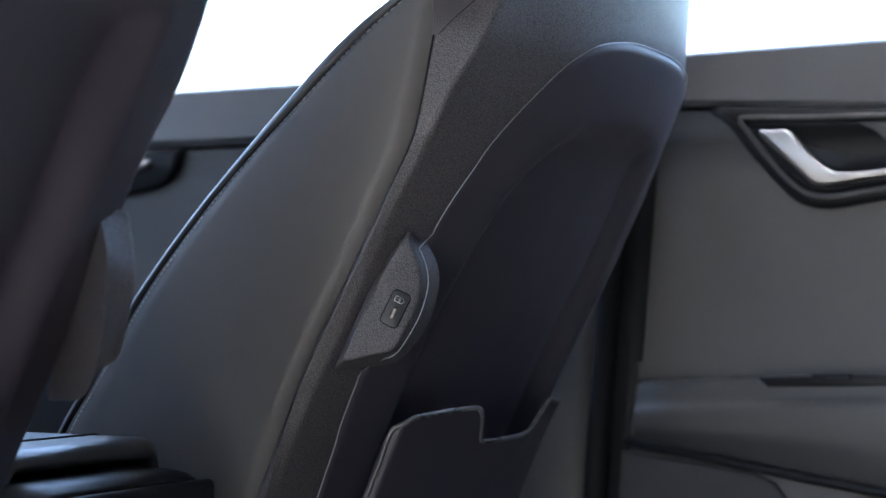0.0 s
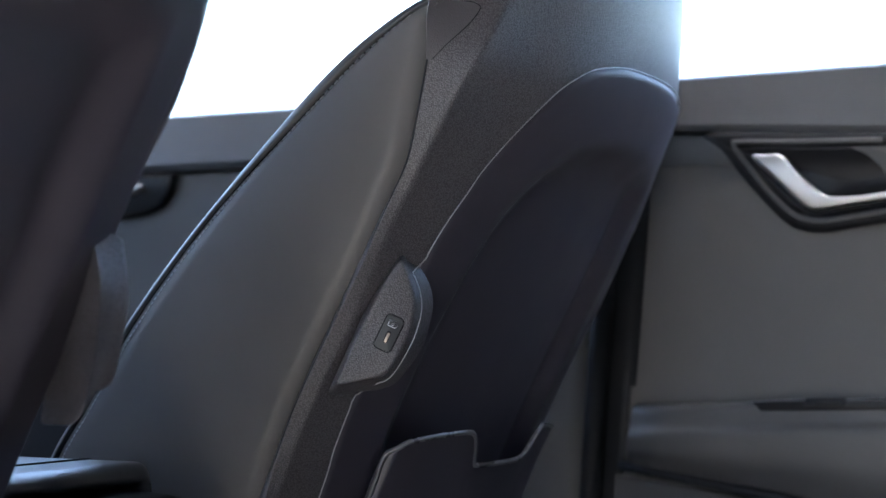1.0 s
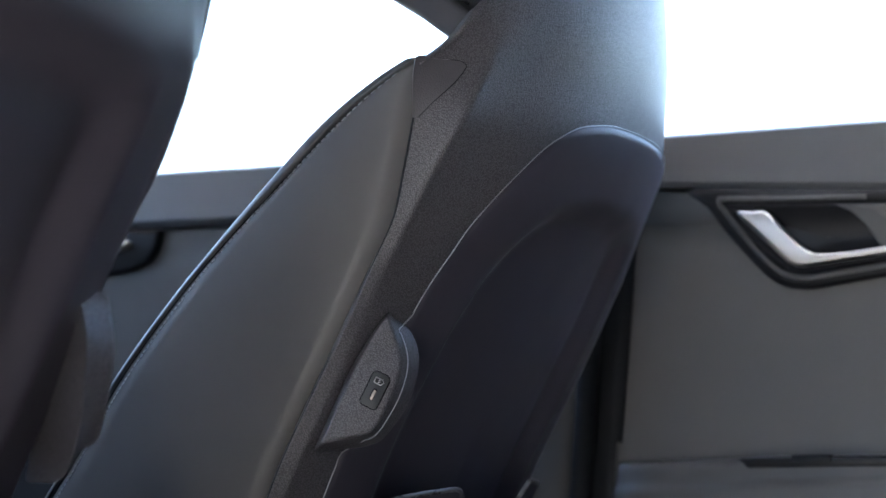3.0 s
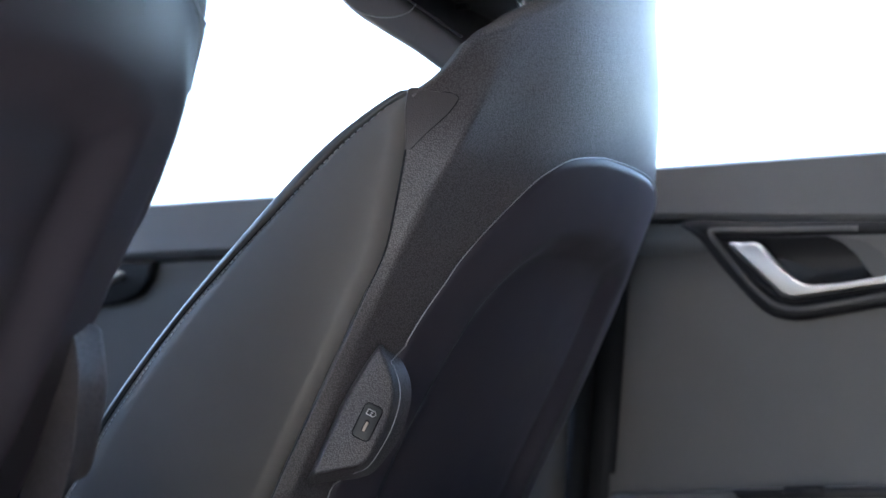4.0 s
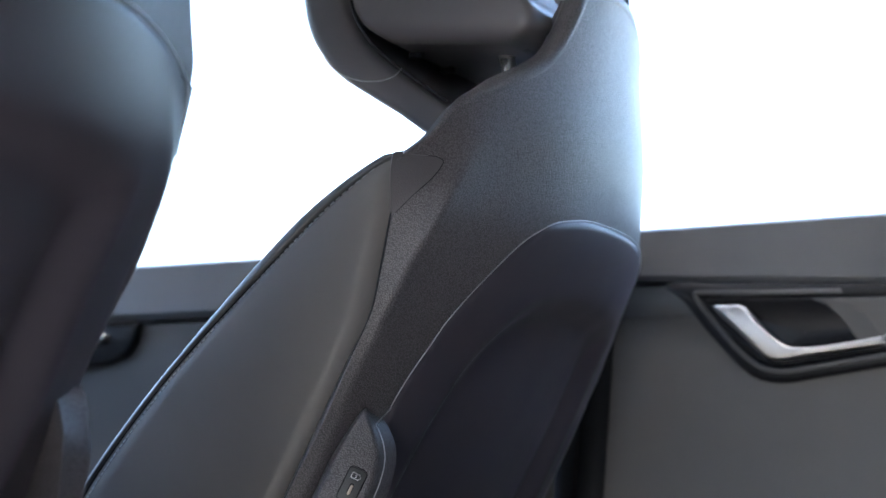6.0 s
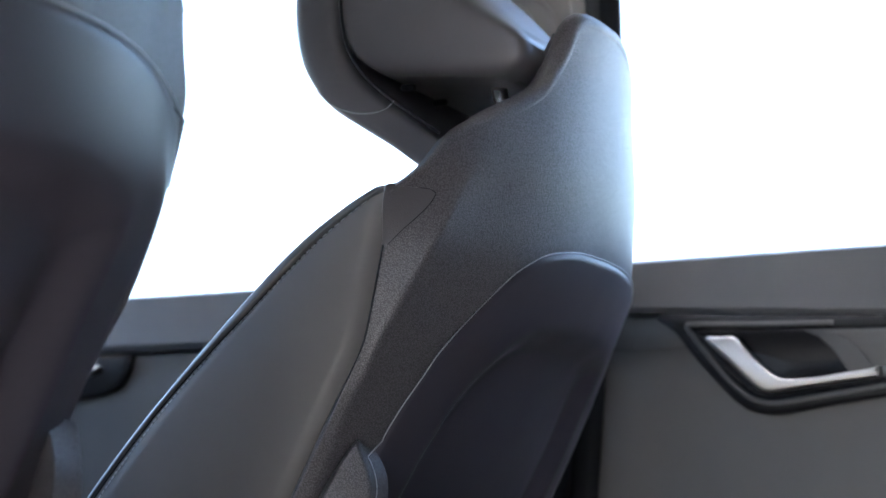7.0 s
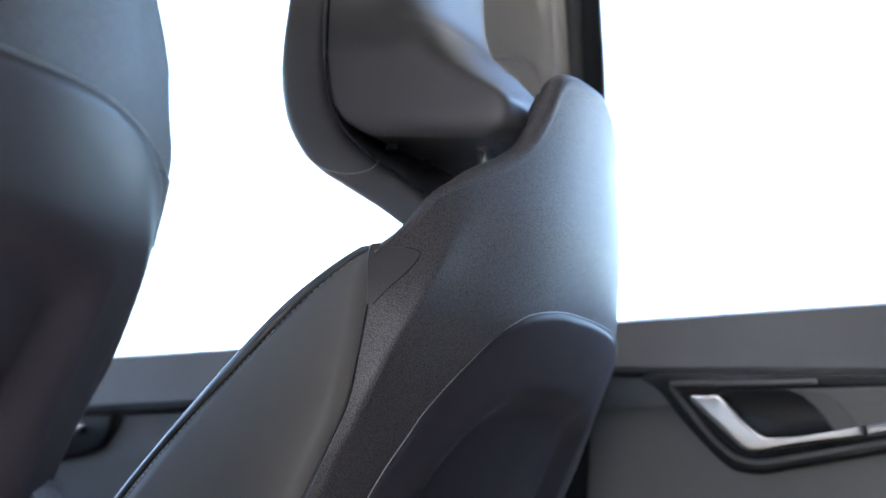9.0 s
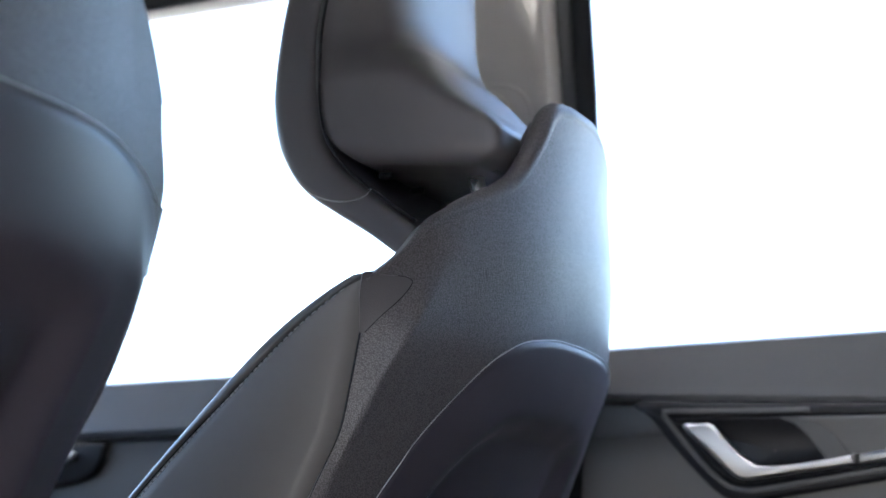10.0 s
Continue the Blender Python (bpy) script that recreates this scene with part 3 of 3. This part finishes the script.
    for sign in (-1, 1):
        part("bolster", sheet(front(sign), zs, fan(64, 0, 1), 0.002 * sign), M_ROLL, s, "rounded dark leatherette bolster")
        # stitches along the bolster seam
        bm = bmesh.new()
        f = side(sign)
        pts = [Vector(f(z, 0.965)) for z in fan(150, 0.66, TOP - 0.010)]
        for a, b in zip(pts, pts[1:]):
            m, h = (a + b) / 2 + Vector((0.0006, sign * 0.0014, 0)), (b - a) * 0.32
            tube([m - h, m + h], 0.0006, 5, bm)
        part("stitching", bm, M_THREAD, s, "grey seam stitches")
        # Black line drawn for the crevice's shade; no separate welt sits there.
        part("crevice_line", tube([(back(lerp_keys(z, WIDE), z) - 0.003, SEAT_Y + sign * (lerp_keys(z, WIDE) - 0.0045), z) for z in zs[:-5]], 0.0012, 8), M_SEAL, s, "black line for the shade in the crevice between side and shell")
        part("piping", tube([Vector(f(z, 1.0)) + Vector((0.001, sign * 0.001, 0)) for z in zs[:-4]], 0.0005, 6), M_SEAL, s, "dark seam piping")

    # upper front of the backrest below the headrest
    def upper(a, v):
        y = a * 0.20
        z = 1.19 + (lerp_keys((-a if flip else a) * 0.85, CREST) - 0.012 - 1.19) * v
        return (back(y, z) - 0.020 - 0.03 * (1 - v) , SEAT_Y + y, z)
    part("upper_front", sheet(upper, fan(30, -1, 1), fan(8, 0, 1), 0.006), M_ROLL, s)

    # flap by the shoulder
    flap = spline([(-0.2335, 1.166, 0), (-0.228, 1.178, 0), (-0.217, 1.194, 0), (-0.212, 1.2025, 0), (-0.211, 1.206, 0), (-0.215, 1.2085, 0), (-0.222, 1.2088, 0)], 6)
    def flap_skin(k, v):
        p = flap[k]
        return skin(p.x - (lerp_keys(p.y, WIDE) + 0.001 + 0.0025 * step(1.166, 1.200, p.y) + p.x) * v, p.y, 0.0005)
    part("cover_flap", sheet(flap_skin, list(range(len(flap))), fan(8, 0.02, 1), -0.001), M_FLAP, sh, "smooth black cover flap", sharp=50)
    part("flap_joint", tube([skin(p.x, p.y, 0.0002) for p in flap], 0.0004, 6), M_SEAL, sh, "fine joint of a cover flap")

    # charging pod: flat face along the strip, flanks running into the skin
    def face_y(x):
        return -0.240 + (x + 0.667) * 0.536
    def ray_in(x, z):
        """Slides an outline point of the plane y = -0.245 back onto the tilted face."""
        y = -0.245
        for _ in range(20):
            k = (1.37 + y) / (1.37 - 0.245)
            y = face_y(x * k)
        k = (1.37 + y) / (1.37 - 0.245)
        return Vector((x * k, SEAT_Y + y, 0.97 + (z - 0.97) * k))
    face = spline([(*p, 0) for p in ((-0.609, 1.023), (-0.605, 1.017), (-0.601, 1.009), (-0.5965, 0.995), (-0.5965, 0.983), (-0.601, 0.970), (-0.608, 0.956), (-0.616, 0.943), (-0.624, 0.937), (-0.640, 0.934),
                   (-0.662, 0.9305), (-0.658, 0.941), (-0.648, 0.962), (-0.637, 0.983), (-0.623, 1.006))], 4, closed=True)
    cen = sum((ray_in(p.x, p.y) for p in face), Vector()) / len(face)
    out_n = Vector((0.536, -1, 0)).normalized()
    def ring(inset, sink):
        pts = []
        for p in face:
            q = ray_in(p.x, p.y)
            d = (cen - q).normalized()
            pts.append(q + d * inset - out_n * sink)
        return pts
    base = []
    for p in face:
        q = ray_in(p.x, p.y)
        d = q - cen
        right = max(0, d.x * 0.88 + d.y * 0.47) / 0.03
        low = max(0, -d.z) / 0.03
        base.append(q + d.normalized() * (0.003 + (0.015 if flip else 0.015) * min(1, right) + (0.018 if flip else 0.006) * min(1, low)) - out_n * 0.024)
    rings = [ring(0.005, 0.0), ring(0.0025, 0.0004), ring(0.0008, 0.0016), ring(-0.0004, 0.004), ring(-0.0022, 0.009), base]
    pod = part("charging_pod", loft(rings), M_GRAIN, s, "raised grained plastic pod with a charging socket", sharp=70)
    # bright seam line round the arch, and over the pod's flank on the far seat
    flank = ring(-0.0022, 0.009)
    over = [] if flip else [flank[k].lerp(base[k], 0.16) + (flank[k] - cen).normalized() * 0.0005 for k in range(33, 7, -1)]
    low = [] if flip else [skin(y, z, 0.0022) for y, z in seam if y < 0 and z < 0.925]
    rest = [skin(y, z, 0.0022) for y, z in seam if y >= 0 or z > (1.16 if flip else 1.024)]
    part("seam_trim", tube(spline(low + over + rest, 2), 0.00052, 6), M_LINE, s, "thin bright silver seam line")
    yf = 0.0
    turn = Matrix.Translation(ray_in(-0.6185, 0.9688)) @ Matrix.Rotation(math.atan(0.536), 4, "Z")
    def on_face(bm):
        bmesh.ops.transform(bm, matrix=turn, verts=bm.verts)
        return bm
    def rounded(cx, cz, w, h, r, ang, n=5):
        out = []
        for sx, sz, a0 in ((1, 1, 0), (-1, 1, 90), (-1, -1, 180), (1, -1, 270)):
            for k in range(n):
                a = radians(a0 + 90 * k / (n - 1))
                px, pz = sx * (w / 2 - r) + r * math.cos(a), sz * (h / 2 - r) + r * math.sin(a)
                c, q = math.cos(ang), math.sin(ang)
                out.append((cx + px * c - pz * q, cz + px * q + pz * c))
        return out
    ang = radians(-26)
    cx, cz = 0.0, 0.0
    part("socket_plate", on_face(plate(rounded(cx, cz, 0.0132, 0.0262, 0.0032, ang), yf - 0.0008, yf + 0.001, 0.0004)), M_SOCKET, pod, "dark grey socket plate")
    part("plate_rim", on_face(tube([(x, yf - 0.0002, z) for x, z in rounded(cx, cz, 0.0140, 0.0270, 0.0034, ang) + [rounded(cx, cz, 0.0140, 0.0270, 0.0034, ang)[0]]], 0.0005, 6)), M_SEAL, pod)
    def at(px, pz):
        return (cx + px * math.cos(ang) - pz * math.sin(ang), cz + px * math.sin(ang) + pz * math.cos(ang))
    sx, sz = at(0.0, -0.0032)
    part("socket", on_face(plate(rounded(sx, sz, 0.0034, 0.0092, 0.0016, ang), yf - 0.0011, yf, 0.0002)), M_SEAL, pod, "charging socket opening")
    part("socket_contact", on_face(plate(rounded(sx + 0.0001, sz - 0.0004, 0.0021, 0.0076, 0.0006, ang), yf - 0.0014, yf, 0.0002)), M_BRASS, pod, "brassy socket contact tongue")
    icon = [at(*p) for p in ((-0.0034, 0.0052), (-0.0034, 0.0092), (0.0022, 0.0092), (0.0036, 0.0072), (0.0022, 0.0052), (-0.0034, 0.0052))]
    part("battery_mark", on_face(tube([(x, yf - 0.0010, z) for x, z in icon], 0.0004, 4)), M_WHITE, pod, "white battery outline symbol")
    bolt = [at(*p) for p in ((0.0004, 0.0085), (-0.0008, 0.0071), (0.0008, 0.0073), (-0.0004, 0.0059))]
    part("bolt_mark", on_face(tube([(x, yf - 0.0010, z) for x, z in bolt], 0.00036, 4)), M_WHITE, pod, "white lightning symbol")

    # map pocket: its notched rim from the near foot over the top to the far foot
    half_rim = [(-0.149, 0.60), (-0.148, 0.75), (-0.147, 0.821), (-0.147, 0.853), (-0.1475, 0.870), (-0.146, 0.8808), (-0.138, 0.8884), (-0.122, 0.8910), (-0.095, 0.8932), (-0.066, 0.8940), (-0.055, 0.8925), (-0.047, 0.887),
                (-0.040, 0.878), (-0.034, 0.868), (-0.026, 0.8645), (0.002, 0.8637), (0.032, 0.8637), (0.055, 0.8643), (0.068, 0.867), (0.0745, 0.872), (0.081, 0.881), (0.088, 0.8895), (0.096, 0.893), (0.125, 0.891), (0.140, 0.8884), (0.147, 0.8808), (0.1485, 0.86), (0.149, 0.75), (0.149, 0.60)]
    rim_line = spline([(y, z, 0) for y, z in half_rim], 5)

    def pocket(k, v):
        q = rim_line[k]
        z = 0.60 + (q.y - 0.60) * v
        lift = 0.012 * step(0.152, 0.142, abs(q.x)) * step(0.0, 0.35, v) + 0.001 * step(0.9, 1.0, v)
        return skin(q.x * (0.985 + 0.015 * v), z, 0.002 + lift)
    pk = part("map_pocket", sheet(pocket, list(range(len(rim_line))), fan(20, 0, 1), -0.003), M_PANEL, s, "black seat-back pocket with notched rim", sharp=50)
    part("pocket_rim", tube([Vector(pocket(k, 1.0)) + Vector((0.0, 0, 0.0012)) for k in range(9, len(rim_line) - 9)], 0.0021, 10), M_EDGE_LIT, pk, "rounded shiny pocket edge, lightened for its highlight")

    # seat base
    part("seat_cushion", block(-1.32, -0.80, SEAT_Y - 0.25, SEAT_Y + 0.25, 0.50, 0.64, 0.05, 4), M_ROLL, s)
    part("seat_frame", block(-1.25, -0.78, SEAT_Y - 0.21, SEAT_Y + 0.21, FLOOR, 0.51, 0.02), M_DARK, s)

    # headrest: pad with its outer and inner side line
    OUTER = [(-.676, 1.578), (-.700, 1.545), (-.7130, 1.512), (-.7233, 1.476), (-.7293, 1.447), (-.7346, 1.410), (-.7354, 1.383), (-.7301, 1.350), (-.7187, 1.327), (-.7022, 1.308), (-.6727, 1.2888), (-.6465, 1.272), (-.6207, 1.2527), (-.600, 1.238)]
    INNER = [(-.650, 1.568), (-.666, 1.538), (-.6780, 1.508), (-.687, 1.471), (-.692, 1.4416), (-.6935, 1.403), (-.6925, 1.378), (-.6875, 1.354), (-.6787, 1.337), (-.668, 1.3235), (-.651, 1.308), (-.630, 1.292), (-.603, 1.272), (-.580, 1.255)]
    outer_line, inner_line = (spline([(x, 0, z) for x, z in keys], 6) for keys in (OUTER, INNER))
    rings = []
    for k, (o, i) in enumerate(zip(outer_line, inner_line)):
        u = k / (len(outer_line) - 1)
        end = 1 - 0.35 * step(0.06, 0.0, u) - 0.2 * step(0.97, 1.0, u)
        o = o + (o - i).normalized() * 0.0065
        mid, n = (o + i) / 2, (o - i) / 2 * 1.05 * end
        rings.append([mid + n * math.copysign(abs(math.cos(a)) ** 0.4, math.cos(a)) + Vector((0, SEAT_Y + 0.1255 * (1 - 0.04 * step(0.06, 0, u)) * math.copysign(abs(math.sin(a)) ** 0.28, math.sin(a)), 0)) for a in (math.tau * m / 64 for m in range(64))])
    hr = part("headrest", loft(rings), M_HEAD, s, "dark leatherette headrest pad")
    # rear cover: a block with a nose at its foot and a scooped upper rear
    FORE = [(1.322, -.672), (1.335, -.684), (1.36, -.696), (1.42, -.700), (1.47, -.694), (1.56, -.676)]
    AFT = [(1.322, -.540), (1.328, -.533), (1.336, -.5300), (1.346, -.5315), (1.3535, -.5375), (1.360, -.546), (1.369, -.558), (1.380, -.5705), (1.395, -.5835), (1.410, -.595), (1.424, -.608), (1.436, -.621), (1.452, -.630), (1.48, -.636), (1.56, -.640)]
    rings = []
    for z in [1.318 + 0.018 * (k / 10) ** 2 for k in range(10)] + fan(66, 1.336, 1.565) + [1.570, 1.573]:
        lower = 1 - math.sqrt(max(0, 1 - (max(0, 1.336 - z) / 0.018) ** 2))
        edge = 1 - 0.24 * lower - 0.4 * step(1.560, 1.573, z)
        f, a = lerp_keys(z, FORE), lerp_keys(z, AFT)
        block_c, up = (f + a) / 2, step(1.350, 1.420, z)
        pr = 0.13 + 0.42 * up
        ring = []
        for k in range(96):
            c, q = math.cos(math.tau * k / 96), math.sin(math.tau * k / 96)
            pw = pr if c > 0 else 0.08
            x = block_c + (a - f) / 2 * edge * math.copysign(abs(c) ** pw, c)
            narrow = 1 - 0.05 * step(-0.640, -0.545, x) - 0.17 * step(1.395, 1.445, z) * step(-0.690, -0.645, x)
            ring.append((x, SEAT_Y + 0.1225 * (1 - 0.15 * lower) * narrow * math.copysign(abs(q) ** pw, q), z - 0.10 * (x + 0.56) * step(1.42, 1.34, z)))
        rings.append(ring)
    part("rear_cover", loft(rings), M_HEAD, hr, "smooth dark leatherette headrest back with a nose")
    # release lug hanging from the nose, with its slot
    lug = part("release_lug", tube([(-0.5555, SEAT_Y - 0.082, 1.3305), (-0.5555, SEAT_Y - 0.078, 1.3305), (-0.5555, SEAT_Y - 0.045, 1.3305), (-0.5555, SEAT_Y - 0.040, 1.3305)], [0.0105, 0.0125, 0.0125, 0.010], 24), M_HEAD, hr, "small dark release lug")
    part("lug_slot", tube([(-0.549, SEAT_Y - 0.0845, 1.343), (-0.5445, SEAT_Y - 0.0845, 1.334), (-0.548, SEAT_Y - 0.0845, 1.324)], [0.0025, 0.003, 0.0018], 8, up=(0, 1, 0)), M_SEAL, lug)
    for sy in (-1, 1):
        piping = spline([(x + 0.001, SEAT_Y + sy * 0.1235, z) for x, z in INNER[1:-1]], 5)
        part("headrest_piping", tube(piping, 0.0013, 6), M_DARK, hr, "dark seam round the headrest pad")
        arc = spline([(x, SEAT_Y + sy * 0.1255, z) for x, z in ((-.7345, 1.380), (-.7312, 1.3525), (-.7265, 1.3373), (-.7181, 1.3228), (-.7016, 1.3057), (-.6829, 1.2967), (-.6644, 1.2935), (-.6488, 1.2958), (-.6411, 1.3021))], 8)
        bm = bmesh.new()
        for a, b in zip(arc, arc[1:]):
            tube([a + (b - a) * 0.2 + Vector((0, sy * 0.0004, 0)), a + (b - a) * 0.8 + Vector((0, sy * 0.0004, 0))], 0.0006, 4, bm)
        part("headrest_stitching", bm, M_THREAD, hr, "grey stitches on the headrest pad")
    for y, z in ((-0.09, 1.3215), (-0.03, 1.3215)):
        part("clip", block(-0.652, -0.640, SEAT_Y + y - 0.003, SEAT_Y + y + 0.003, z - 0.003, z + 0.002, 0.001), M_DARK, hr)
    for y in (-0.058, 0.058):
        part("post", tube([(-0.572, SEAT_Y + y, 1.26), (-0.575, SEAT_Y + y, 1.305), (-0.584, SEAT_Y + y, 1.345)], 0.0066, 14, up=(0, 1, 0)), M_CHROME, hr, "chrome headrest post")
        part("post_collar", tube([(-0.574, SEAT_Y + y, 1.258), (-0.574, SEAT_Y + y, 1.268)], 0.010, 14, up=(0, 1, 0)), M_DARK, hr, "black plastic post collar")
    return s


seat = build_seat(False, 0.0, SEAM_STEEP, SEAM_FLAT, 1.182)
WIDEN = [(.5, .003), (.972, .003), (1.017, .004), (1.071, .0062), (1.10, .0095), (1.131, .0107), (1.161, .014), (1.19, .016), (1.215, .015), (1.25, .010), (1.30, .004), (1.40, 0)]
BULGE = [(.5, 0), (.98, 0), (1.07, .006), (1.15, .017), (1.20, .017), (1.26, .014), (1.32, .007), (1.40, .004)]
for keys in (SPINE, WRAP_R, WRAP_E):
    keys[:] = [(z, v - lerp_keys(z, BULGE)) for z, v in keys]
TRIM = [(.5, .011), (1.05, .011), (1.10, .008), (1.15, 0), (1.21, 0), (1.25, .008), (1.30, .009), (1.40, .012)]
WIDE[:] = [(z, v + 0.9 * lerp_keys(z, WIDEN) - lerp_keys(z, TRIM)) for z, v in WIDE]
WRAP_E[:] = [(z, v - 0.45 * lerp_keys(z, WIDEN)) for z, v in WRAP_E]
other = build_seat(True, -0.02, SEAM_HIGH, SEAM_HIGH, 1.225)
FLIP[:] = [False, 0.0]

# ---- centre console ----
con = thing("centre_console", (-1.0, 0.0, FLOOR), "dark centre console with padded armrest lid", "console")
def console_skin(x, a):
    """Cross section of the console: a runs from one side over the top to the other."""
    w, top = 0.104, lerp_keys(x, [(-1.7, 0.852), (-0.80, 0.853), (-0.772, 0.851), (-0.760, 0.845)])
    k = abs(a)
    y = math.copysign(min(w, w * k / 0.45), a)
    z = top - 0.012 * step(0.30, 0.45, k) ** 2 - max(0, k - 0.45) / 0.55 * (top - FLOOR)
    return (x, y, z)


part("console_body", sheet(console_skin, fan(20, -1.7, -0.79) + [-0.782, -0.775, -0.769, -0.764, -0.760], fan(45, -1, 1), -0.006), M_DARK, con, "black moulded console body")
part("end_cap", block(-0.766, -0.754, -0.100, 0.100, FLOOR, 0.844, 0.005, 3), M_DARK, con, "glossy black rear end cap")


def lid(x, a):
    """Padded lid, rounded down at its sides and rear."""
    rear = max(0, (x + 0.816) / 0.018)
    top = 0.873 - 0.016 * (1 - math.sqrt(max(0, 1 - min(1, rear) ** 2)))
    side = max(0, (abs(a) - 0.84) / 0.16)
    return (x, 0.006 + (0.097 - 0.02 * max(0, rear - 0.4)) * a, top - 0.022 * (1 - math.sqrt(max(0, 1 - side ** 2))))


part("armrest_lid", sheet(lid, fan(30, -1.25, -0.818) + fan(14, -0.816, -0.7985), fan(45, -1, 1), -0.018), M_ROLL, con, "padded leatherette armrest lid")
part("lid_seam", tube([Vector(lid(-0.858, a)) + Vector((0, 0, 0.0004)) for a in fan(40, -0.98, 0.98)], 0.0011, 6), M_SEAL, con, "dark sewn seam across the lid")
